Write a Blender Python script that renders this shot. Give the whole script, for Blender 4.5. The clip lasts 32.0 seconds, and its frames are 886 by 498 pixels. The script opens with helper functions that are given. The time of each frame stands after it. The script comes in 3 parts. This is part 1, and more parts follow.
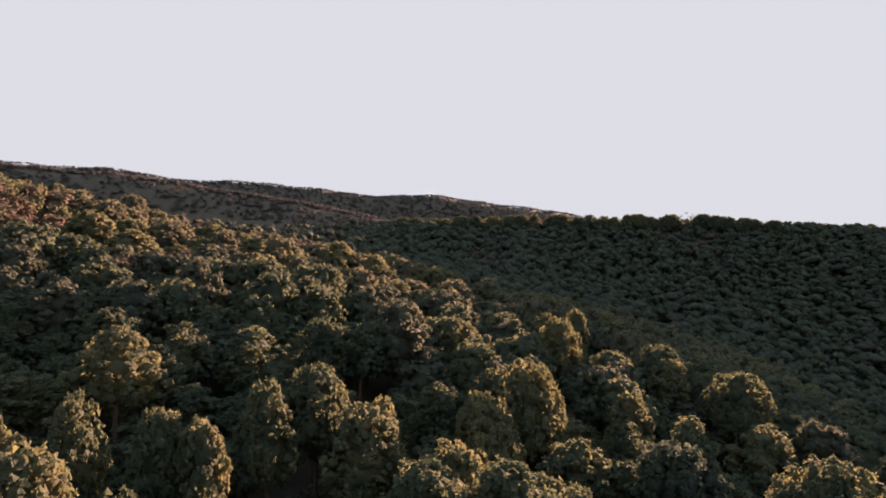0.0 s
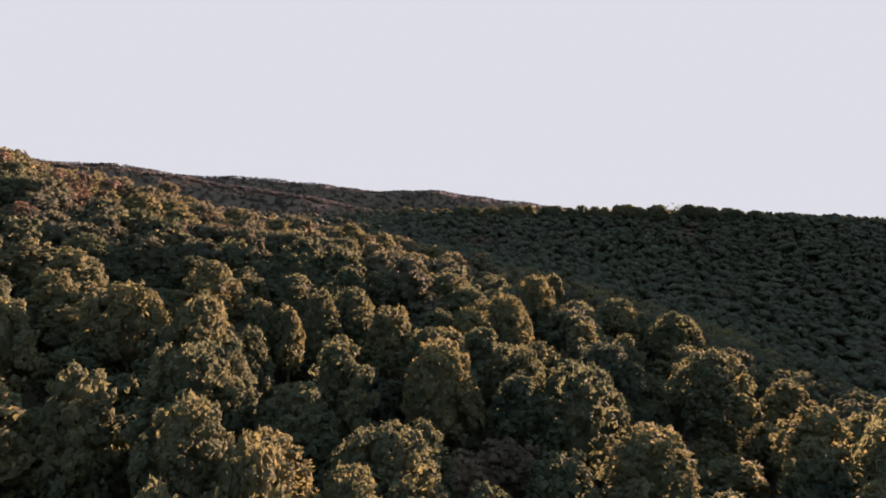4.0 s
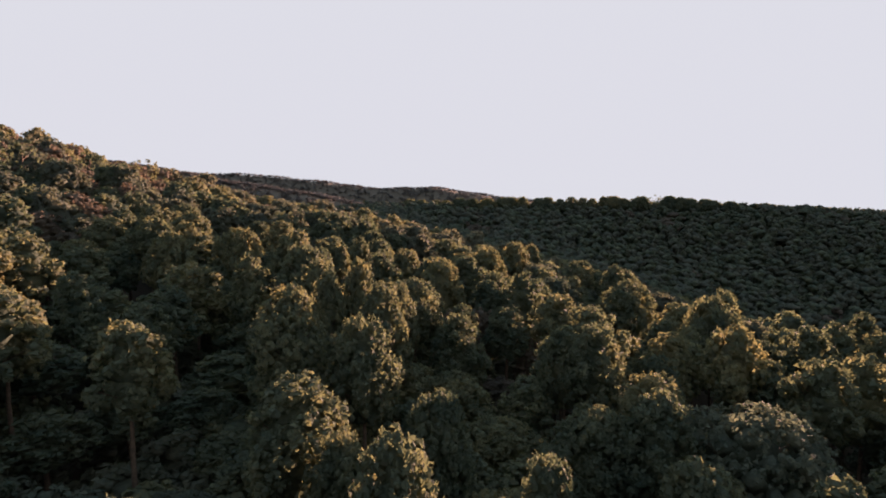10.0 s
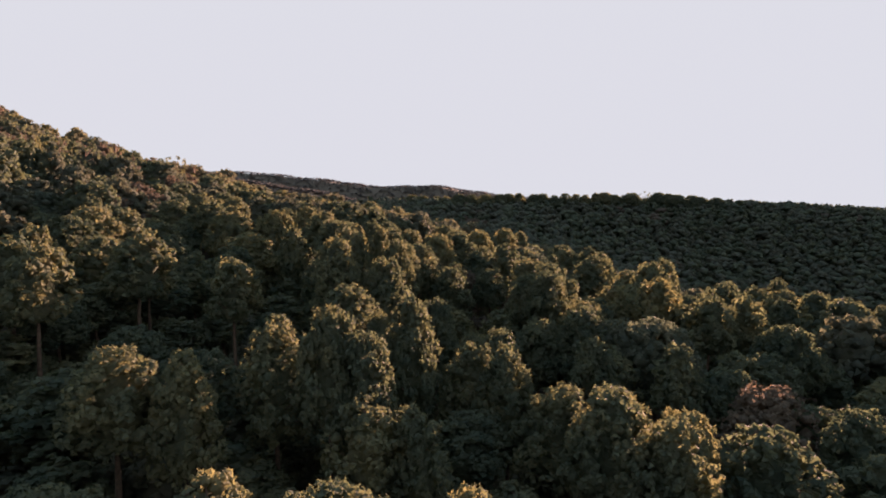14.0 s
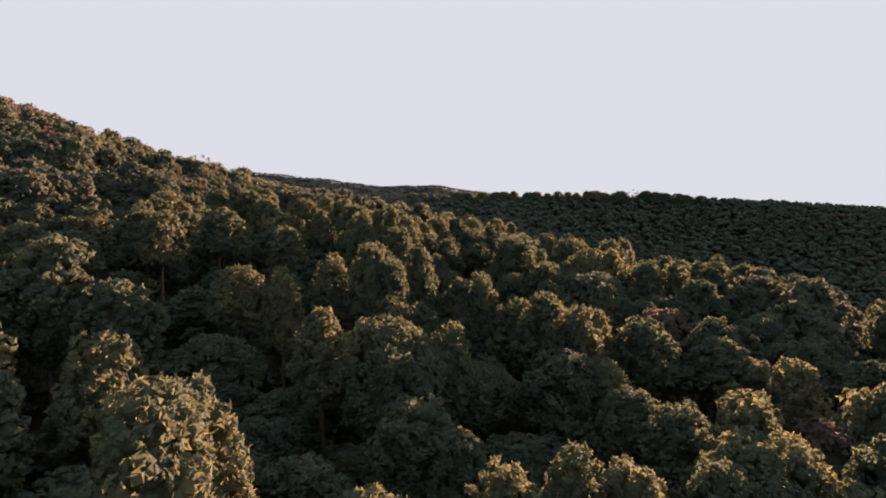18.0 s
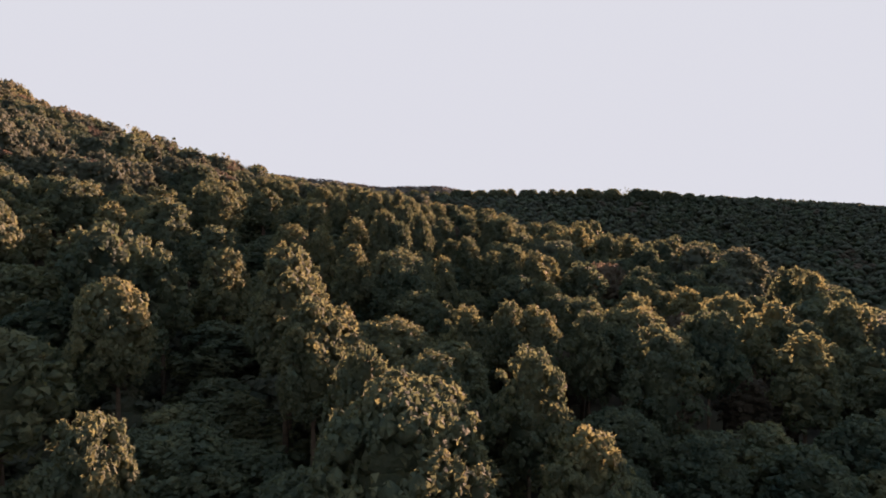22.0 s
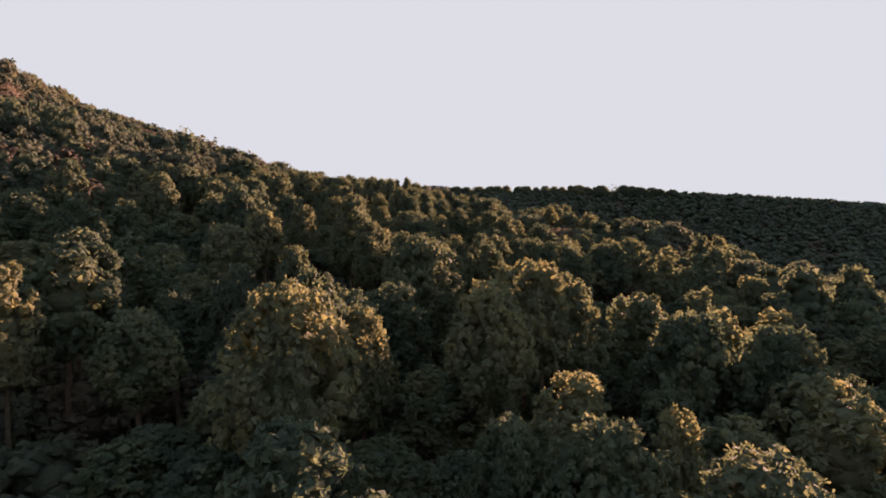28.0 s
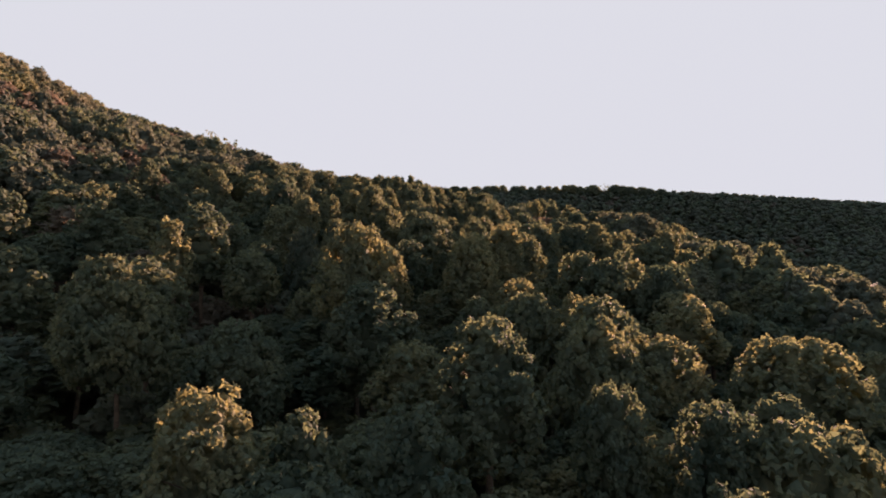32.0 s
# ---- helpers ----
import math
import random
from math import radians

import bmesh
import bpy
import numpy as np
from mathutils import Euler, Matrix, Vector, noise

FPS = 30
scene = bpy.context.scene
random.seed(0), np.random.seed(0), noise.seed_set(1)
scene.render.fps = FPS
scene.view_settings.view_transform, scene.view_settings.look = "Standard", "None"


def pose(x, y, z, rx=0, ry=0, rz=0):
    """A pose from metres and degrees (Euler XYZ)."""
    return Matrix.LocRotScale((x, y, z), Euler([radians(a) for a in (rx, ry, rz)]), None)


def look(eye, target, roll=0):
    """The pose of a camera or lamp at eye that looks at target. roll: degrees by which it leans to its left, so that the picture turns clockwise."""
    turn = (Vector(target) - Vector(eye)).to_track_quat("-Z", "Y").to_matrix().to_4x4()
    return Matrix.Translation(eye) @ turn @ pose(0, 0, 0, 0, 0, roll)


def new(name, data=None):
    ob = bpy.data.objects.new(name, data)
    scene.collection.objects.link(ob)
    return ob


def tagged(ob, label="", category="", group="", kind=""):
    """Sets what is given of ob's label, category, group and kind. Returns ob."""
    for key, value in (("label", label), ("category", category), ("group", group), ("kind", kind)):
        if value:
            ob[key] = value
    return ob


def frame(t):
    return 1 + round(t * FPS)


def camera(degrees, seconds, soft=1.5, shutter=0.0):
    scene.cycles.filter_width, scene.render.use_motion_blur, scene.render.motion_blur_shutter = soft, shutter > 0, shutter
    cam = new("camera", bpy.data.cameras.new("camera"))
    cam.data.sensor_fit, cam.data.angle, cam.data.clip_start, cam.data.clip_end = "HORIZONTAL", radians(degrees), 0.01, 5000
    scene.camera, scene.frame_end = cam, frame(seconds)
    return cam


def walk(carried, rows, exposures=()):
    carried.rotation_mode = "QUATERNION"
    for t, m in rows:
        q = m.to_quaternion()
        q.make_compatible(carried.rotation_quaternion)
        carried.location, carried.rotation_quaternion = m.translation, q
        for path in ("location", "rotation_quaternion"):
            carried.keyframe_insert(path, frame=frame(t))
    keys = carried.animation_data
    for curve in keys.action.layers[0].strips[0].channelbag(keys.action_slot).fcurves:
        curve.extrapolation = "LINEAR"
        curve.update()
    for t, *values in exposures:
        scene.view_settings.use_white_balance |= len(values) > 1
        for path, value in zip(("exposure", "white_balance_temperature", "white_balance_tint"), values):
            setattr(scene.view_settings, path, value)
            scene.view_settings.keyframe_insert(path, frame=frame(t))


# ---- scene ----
import itertools

# ---------------------------------------------------------------- camera and its way
cam = camera(75, 32.0, soft=1.8)
PATH = [  # seconds, x, y, z, rx, ry, rz
    (0.0, 0.00, 0.00, 100.00, 87.422, 0.000, 0.000),
    (1.0, 0.00, -6.02, 98.83, 87.344, 0.000, 0.000),
    (2.0, 0.16, -12.26, 97.51, 87.189, 0.000, 0.000),
    (3.0, 0.16, -18.48, 96.35, 87.189, 0.000, 0.078),
    (3.5, 0.32, -21.59, 95.85, 87.111, 0.000, 0.078),
    (5.5, 0.32, -34.03, 94.00, 87.033, 0.000, 0.156),
    (6.5, 0.48, -40.03, 93.15, 87.033, 0.000, 0.078),
    (7.5, 0.64, -46.04, 92.30, 86.955, 0.078, 0.156),
    (11.0, 0.96, -67.17, 89.25, 86.800, 0.078, 0.233),
    (14.5, 1.60, -88.49, 86.69, 86.722, 0.000, 0.311),
    (16.5, 1.76, -101.52, 85.19, 86.722, 0.000, 0.233),
    (18.0, 1.92, -111.07, 83.54, 86.800, -0.078, 0.233),
    (20.0, 2.40, -123.73, 81.23, 86.878, -0.078, 0.311),
    (22.0, 3.20, -136.39, 78.91, 86.955, -0.078, 0.389),
    (24.0, 3.52, -149.05, 76.60, 87.033, -0.078, 0.467),
    (25.5, 3.68, -158.79, 75.12, 87.033, 0.000, 0.467),
    (27.5, 3.84, -171.42, 73.44, 87.033, -0.078, 0.467),
    (29.0, 3.84, -181.15, 72.12, 87.111, -0.078, 0.389),
    (30.5, 4.00, -190.88, 70.96, 87.189, -0.078, 0.389),
    (32.0, 4.16, -200.61, 69.79, 87.189, 0.000, 0.389),
]
walk(cam, [(t, pose(*p)) for t, *p in PATH], [(0.0, 2.1, 6500, 32), (32.0, 2.1, 6500, 32)])

# ---------------------------------------------------------------- sky, sun, exposure
SUN_AZIMUTH, SUN_HEIGHT = radians(32.0), radians(4.6)
world = bpy.data.worlds.new("sky")
scene.world = world
world.use_nodes = True
wn, wl = world.node_tree.nodes, world.node_tree.links
wn.clear()
sky = wn.new("ShaderNodeTexSky")
sky.sky_type, sky.sun_disc = "NISHITA", False
sky.sun_elevation, sky.sun_rotation = SUN_HEIGHT, SUN_AZIMUTH
sky.altitude, sky.air_density, sky.dust_density, sky.ozone_density = 1800.0, 1.0, 2.0, 1.0
# exposed for the forest, all the sky in front is one pale lavender-white
veil = wn.new("ShaderNodeMix")
veil.data_type, veil.blend_type = "RGBA", "MULTIPLY"
veil.inputs[0].default_value = 1.0
veil.inputs[7].default_value = (2.6, 2.6, 2.6, 1)
limit = wn.new("ShaderNodeMix")
limit.data_type, limit.blend_type = "RGBA", "DARKEN"
limit.inputs[0].default_value = 1.0
limit.inputs[7].default_value = (1.533, 1.757, 1.713, 1)
back = wn.new("ShaderNodeBackground")
back.inputs["Strength"].default_value = 0.1
wout = wn.new("ShaderNodeOutputWorld")
wl.new(sky.outputs[0], veil.inputs[6])
wl.new(veil.outputs[2], limit.inputs[6])
wl.new(limit.outputs[2], back.inputs["Color"])
wl.new(back.outputs[0], wout.inputs[0])

sun = new("sun", bpy.data.lights.new("sun", "SUN"))
sun.data.energy, sun.data.angle, sun.data.color = 7.2, radians(0.6), (1.0, 0.63, 0.43)
sun.matrix_world = look((math.sin(SUN_AZIMUTH) * 900, math.cos(SUN_AZIMUTH) * 900, math.tan(SUN_HEIGHT) * 900), (0, 0, 0))


# ---------------------------------------------------------------- materials
def nodes_of(name):
    mat = bpy.data.materials.new(name)
    mat.use_nodes = True
    n, l = mat.node_tree.nodes, mat.node_tree.links
    return mat, n, l, n["Principled BSDF"], n["Material Output"]


def ramp(n, *stops):
    r = n.new("ShaderNodeValToRGB")
    while len(r.color_ramp.elements) < len(stops):
        r.color_ramp.elements.new(0.5)
    for e, (at, colour) in zip(r.color_ramp.elements, stops):
        e.position, e.color = at, (*colour, 1)
    return r


def foliage(name, dark, mid, light, glow, rough=0.85):
    """Needles or leaves: colour varies from tree to tree, in patches and from blade to blade; light shines through."""
    mat, n, l, p, out = nodes_of(name)
    info, geo, tex = n.new("ShaderNodeObjectInfo"), n.new("ShaderNodeNewGeometry"), n.new("ShaderNodeTexNoise")
    tex.inputs["Scale"].default_value = 0.35
    l.new(geo.outputs["Position"], tex.inputs["Vector"])
    fine = n.new("ShaderNodeTexNoise")
    fine.inputs["Scale"].default_value, fine.inputs["Detail"].default_value = 4.0, 3
    l.new(geo.outputs["Position"], fine.inputs["Vector"])
    relief = n.new("ShaderNodeBump")
    relief.inputs["Strength"].default_value, relief.inputs["Distance"].default_value = 0.8, 0.25
    l.new(fine.outputs[0], relief.inputs["Height"])
    l.new(relief.outputs[0], p.inputs["Normal"])
    both_scales = n.new("ShaderNodeMath")
    both_scales.operation = "MULTIPLY_ADD"
    l.new(fine.outputs[0], both_scales.inputs[0])
    both_scales.inputs[1].default_value = 0.5
    l.new(tex.outputs[0], both_scales.inputs[2])
    add = n.new("ShaderNodeMath")
    add.operation = "MULTIPLY_ADD"
    l.new(info.outputs["Random"], add.inputs[0])
    add.inputs[1].default_value = 0.45
    l.new(both_scales.outputs[0], add.inputs[2])
    more = n.new("ShaderNodeMath")
    more.operation = "MULTIPLY_ADD"
    l.new(geo.outputs["Random Per Island"], more.inputs[0])
    more.inputs[1].default_value = 0.16
    l.new(add.outputs[0], more.inputs[2])
    shift = n.new("ShaderNodeMath")
    shift.operation = "SUBTRACT"
    l.new(more.outputs[0], shift.inputs[0])
    shift.inputs[1].default_value = 0.57
    r = ramp(n, (0.0, dark), (0.5, mid), (1.0, light))
    l.new(shift.outputs[0], r.inputs[0])
    l.new(r.outputs[0], p.inputs["Base Color"])
    p.inputs["Roughness"].default_value = rough
    p.inputs["Specular IOR Level"].default_value = 0.08
    through_light = n.new("ShaderNodeBsdfTranslucent")
    tint = n.new("ShaderNodeMix")
    tint.data_type, tint.blend_type = "RGBA", "MULTIPLY"
    tint.inputs[0].default_value = 1.0
    l.new(r.outputs[0], tint.inputs[6])
    tint.inputs[7].default_value = (*glow, 1)
    l.new(tint.outputs[2], through_light.inputs[0])
    both = n.new("ShaderNodeMixShader")
    both.inputs[0].default_value = 0.36
    l.new(p.outputs[0], both.inputs[1])
    l.new(through_light.outputs[0], both.inputs[2])
    l.new(both.outputs[0], out.inputs["Surface"])
    return mat


def earthy(name, dark, light, scale, rough=0.9, bump=0.4):
    mat, n, l, p, out = nodes_of(name)
    geo, big, small = n.new("ShaderNodeNewGeometry"), n.new("ShaderNodeTexNoise"), n.new("ShaderNodeTexNoise")
    for tex, s in ((big, scale), (small, scale * 14)):
        tex.inputs["Scale"].default_value, tex.inputs["Detail"].default_value = s, 6
        l.new(geo.outputs["Position"], tex.inputs["Vector"])
    mix = n.new("ShaderNodeMath")
    mix.operation = "MULTIPLY_ADD"
    l.new(small.outputs[0], mix.inputs[0])
    mix.inputs[1].default_value = 0.5
    l.new(big.outputs[0], mix.inputs[2])
    r = ramp(n, (0.45, dark), (1.0, light))
    l.new(mix.outputs[0], r.inputs[0])
    l.new(r.outputs[0], p.inputs["Base Color"])
    p.inputs["Roughness"].default_value = rough
    b = n.new("ShaderNodeBump")
    b.inputs["Strength"].default_value = bump
    l.new(small.outputs[0], b.inputs["Height"])
    l.new(b.outputs[0], p.inputs["Normal"])
    return mat


NEEDLES = foliage("pine_needles", (0.030, 0.050, 0.042), (0.082, 0.097, 0.066), (0.172, 0.158, 0.084), (2.0, 1.85, 1.25))
LEAVES = foliage("oak_leaves", (0.032, 0.050, 0.043), (0.077, 0.090, 0.067), (0.145, 0.140, 0.092), (1.6, 1.6, 1.3))
DRY = foliage("dry_leaves", (0.056, 0.051, 0.043), (0.105, 0.088, 0.068), (0.159, 0.129, 0.095), (1.5, 1.3, 1.1))
OLIVE = foliage("far_needles", (0.037, 0.050, 0.044), (0.084, 0.093, 0.070), (0.150, 0.139, 0.093), (1.7, 1.6, 1.2))
# pale neutral grey: the haze of distance is painted into this base colour
HAZY_MOUNTAIN = foliage("mountain_needles_hazed", (0.125, 0.128, 0.130), (0.150, 0.152, 0.152), (0.175, 0.175, 0.170), (1.0, 1.0, 1.0))
BARK = earthy("pine_bark", (0.035, 0.022, 0.015), (0.13, 0.085, 0.055), 3.0, 0.95, 0.8)
EARTH = earthy("forest_floor", (0.020, 0.016, 0.010), (0.075, 0.055, 0.032), 0.12, 0.95, 0.6)


# ---------------------------------------------------------------- the lie of the land
SLOPE = (88.08, -10.14, 2.94, 4.38, 1.63, -3.80, -3.31, 1.09, -0.12, -0.16, 34.18, 7.93, -44.77, 0.28, 0.69, 10.87, -2.40, 45.44, 47.07)


def canopy(x, y):
    """Height of the tree tops over the near hill, the valley and the ridge beyond it."""
    u, v = np.tanh(x / 300) * 3, np.tanh((y - 100) / 400) * 4
    right = 1 / (1 + np.exp(-(x + 90) / 35))
    ridge = right * np.exp(-(((y - 420) / 110) ** 2))
    behind = (1 - right) / (1 + np.exp(-(y - 250) / 35))
    valley = np.exp(-(((x - 190) / 130) ** 2) - ((y - 150) / 170) ** 2)
    gully = np.exp(-(((x + 30) / 45) ** 2))
    crest = np.clip((-x - 185) / 100, 0, 2.5) ** 2
    terms = (1, u, v, u * u, u * v, v * v, u**3, u * u * v, u * v * v, v**3, ridge, ridge * u, valley, gully, gully * v, crest, crest * v, behind, behind * u)
    shoulder = 6.0 * np.exp(-(((x - 73) / 24) ** 2) - ((y - 14) / 36) ** 2) - 3.5 * np.exp(-(((x - 45) / 15) ** 2) - ((y + 122) / 20) ** 2)
    return sum(k * t for k, t in zip(SLOPE, terms)) + shoulder


def land(x, y):
    """Ground height: the near hills under their trees, and the long mountains behind."""
    x, y = np.asarray(x, float), np.asarray(y, float)
    near = canopy(x, y) - 18 + 1.2 * np.sin(x / 13 + 1.3) * np.sin(y / 17) + 0.6 * np.sin(x / 5.1) * np.sin(y / 6.3 + 2)
    far = 55 + 0 * x
    for y0, spread, xs, zs in (
        (1300, 330, (-1500, -997, -743, -565, -387, -234, -60, 200), (271, 227, 207, 182, 157, 125, 89, 62)),
        (2050, 420, (-1900, -1534, -1143, -869, -634, -438, -282, -47, 227, 423, 800), (339, 311, 283, 244, 240, 214, 192, 193, 161, 129, 62)),
    ):
        wave = 2.5 * np.sin(x / 61 + y0) + 1.5 * np.sin(x / 23 + 2) + 9 * np.sin(x / 140 + y / 90)* np.clip(np.abs(y - y0) / 200, 0, 1)
        h = np.interp(x, xs, zs) + wave
        far = np.maximum(far, 40 + (h - 40) * np.exp(-(((y - y0) / spread) ** 2)))
    away = np.clip((np.hypot(x, y - 60) - 480) / 420, 0, 1)
    away = away * away * (3 - 2 * away)
    return near * (1 - away) + far * away


def mesh_of(name, verts, faces, mats, slots=None, smooth=False):
    """A mesh from arrays of corners and triangles or quads."""
    verts, faces = np.asarray(verts, np.float32), np.asarray(faces, np.int32)
    me = bpy.data.meshes.new(name)
    k = faces.shape[1]
    me.vertices.add(len(verts))
    me.vertices.foreach_set("co", verts.ravel())
    me.loops.add(faces.size)
    me.loops.foreach_set("vertex_index", faces.ravel())
    me.polygons.add(len(faces))
    me.polygons.foreach_set("loop_start", np.arange(0, faces.size, k, dtype=np.int32))
    me.polygons.foreach_set("loop_total", np.full(len(faces), k, np.int32))
    for m in mats:
        me.materials.append(m)
    if slots is not None:
        me.polygons.foreach_set("material_index", np.asarray(slots, np.int32))
    me.polygons.foreach_set("use_smooth", np.full(len(faces), smooth))
    me.update(calc_edges=True)
    return me


def sheet(xs, ys):
    gx, gy = np.meshgrid(xs, ys)
    verts = np.stack([gx, gy, land(gx, gy)], -1).reshape(-1, 3)
    w = len(xs)
    i = (np.arange(len(ys) - 1)[:, None] * w + np.arange(w - 1)[None, :]).ravel()
    return verts, np.stack([i, i + 1, i + w + 1, i + w], -1)


def steps(fine, lo, hi, step, far):
    """Coordinates, fine between lo and hi and ever wider out to far."""
    out, s, a = list(np.arange(lo, hi + 0.1, fine)), step, hi
    while a < far:
        a += s
        s *= 1.07
        out.append(a)
    s, a = step, lo
    while a > -far:
        a -= s
        s *= 1.07
        out.insert(0, a)
    return np.array(out)


ground = new("ground", mesh_of("ground", *sheet(steps(6, -330, 420, 8, 4600), steps(6, -330, 520, 8, 4600)), [EARTH], smooth=True))
tagged(ground, "brown forest floor of needles and earth on rolling hills", "ground", kind="structure")

# ---------------------------------------------------------------- how a tree is made
rng = np.random.default_rng(7)


def unit(v):
    return v / np.maximum(np.linalg.norm(v, axis=-1, keepdims=True), 1e-9)


def tufts(centres, axes, size, wedges, flat=0.55):
    """Tufts of needles or leaves: at each centre a loose rosette of wedges that bulges out along its axis."""
    n = len(centres)
    e = unit(np.cross(axes, rng.normal(size=(n, 3))))
    f = np.cross(axes, e)
    a = np.arange(wedges) * 2 * math.pi / wedges + rng.uniform(-0.3, 0.3, (n, wedges))
    half = math.pi / wedges * rng.uniform(0.6, 1.0, (n, wedges))
    corners = [np.repeat((centres + axes * (size * flat)[:, None])[:, None], wedges, 1) + rng.normal(size=(n, wedges, 3)) * (size * 0.1)[:, None, None]]
    for sign in (-1, 1):
        w = a + sign * half
        out = e[:, None] * np.cos(w)[..., None] + f[:, None] * np.sin(w)[..., None]
        r = size[:, None] * rng.uniform(0.72, 1.22, (n, wedges))
        corners.append(centres[:, None] + out * r[..., None] + axes[:, None] * (size[:, None] * rng.uniform(-0.4, 0.15, (n, wedges)))[..., None])
    verts = np.stack(corners, 2).reshape(-1, 3)
    return verts, np.arange(len(verts)).reshape(-1, 3)


def sprays(centres, axes, size, blades, wide=0.34, spread=0.9):
    """Single shoots: at each centre some blades that fan out round the axis."""
    n = len(centres)
    d = unit(rng.normal(size=(n, blades, 3)) * spread + axes[:, None, :])
    side = unit(np.cross(d, rng.normal(size=(n, blades, 3))))
    r = size[:, None, None] * rng.uniform(0.7, 1.15, (n, blades, 1))
    c = centres[:, None, :] - d * r * 0.12
    tip, half = c + d * r, side * r * wide * 0.5
    verts = np.stack([c, tip - half, tip + half], 2).reshape(-1, 3)
    return verts, np.arange(len(verts)).reshape(-1, 3)


def rods(a, b, ra, rb, sides):
    """Tapered rods from points a to points b."""
    d = unit(b - a)
    e = unit(np.cross(d, np.array([0.31, 0.17, 0.93])))
    f = np.cross(d, e)
    ang = np.arange(sides) * 2 * math.pi / sides
    ring = e[:, None, :] * np.cos(ang)[None, :, None] + f[:, None, :] * np.sin(ang)[None, :, None]
    verts = np.concatenate([a[:, None] + ring * ra[:, None, None], b[:, None] + ring * rb[:, None, None]], 1)
    i = np.arange(sides)
    j = (i + 1) % sides
    one = np.concatenate([np.stack([i, j, j + sides], -1), np.stack([i, j + sides, i + sides], -1)])
    faces = (one[None] + (np.arange(len(a)) * 2 * sides)[:, None, None]).reshape(-1, 3)
    return verts.reshape(-1, 3), faces


def outline(kind, t):
    """Crown radius, as a part of the widest, at t from its foot (0) to its top (1)."""
    if kind == "pine":
        return np.minimum(1, 0.62 + 1.5 * t) * np.maximum(0, 1 - t**2.1) ** 0.58
    if kind == "round_pine":
        return np.minimum(1, 0.6 + 1.7 * t) * np.maximum(0, 1 - t**2.5) ** 0.52
    if kind == "thin_pine":
        return np.minimum(1, 0.45 + 0.9 * t) * np.maximum(0, 1 - t**5) ** 0.5
    return np.minimum(1, 0.6 + 1.6 * t) * np.maximum(0, 1 - t**3.0) ** 0.5


CROWN_FOOT = {"pine": 9.4, "round_pine": 10.8, "thin_pine": 12.5, "oak": 8.4, "dry": 8.4}
# by detail, from the nearest trees to the far mountains
LOBES = (90, 54, 26, 7, 3)
TUFTS = (1100, 570, 150, 14, 3)
TUFT_SIZE = (0.25, 0.36, 0.58, 1.3, 1.9)
WEDGES = (4, 3, 3, 3, 3)
G = (1 + 5**0.5) / 2
BALL = unit(np.array([(-1, G, 0), (1, G, 0), (-1, -G, 0), (1, -G, 0), (0, -1, G), (0, 1, G), (0, -1, -G), (0, 1, -G), (G, 0, -1), (G, 0, 1), (-G, 0, -1), (-G, 0, 1)]))
BALL_FACES = np.array([f for f in itertools.permutations(range(12), 3) if f[0] == min(f) and all(np.linalg.norm(BALL[f[i]] - BALL[f[i - 1]]) < 1.1 for i in range(3)) and np.linalg.det(BALL[list(f)]) > 0])
OCTA = np.array([(1, 0, 0), (0, 1, 0), (-1, 0, 0), (0, -1, 0), (0, 0, 1), (0, 0, -1)]) * 1.15
OCTA_FACES = np.array([(0, 1, 4), (1, 2, 4), (2, 3, 4), (3, 0, 4), (1, 0, 5), (2, 1, 5), (3, 2, 5), (0, 3, 5)])


def clumps(at, size, round_ones):
    """The close twigs and old needles inside each lobe: a lumpy little body."""
    n = len(at)
    body, sides = (BALL, BALL_FACES) if round_ones else (OCTA, OCTA_FACES)
    v = body[None] * rng.uniform(0.86, 1.12, (n, len(body), 1)) * np.array([1, 1, 0.88])
    v = v * size[:, None, None] + at[:, None]
    return v.reshape(-1, 3), (sides[None] + (np.arange(n) * len(body))[:, None, None]).reshape(-1, 3)


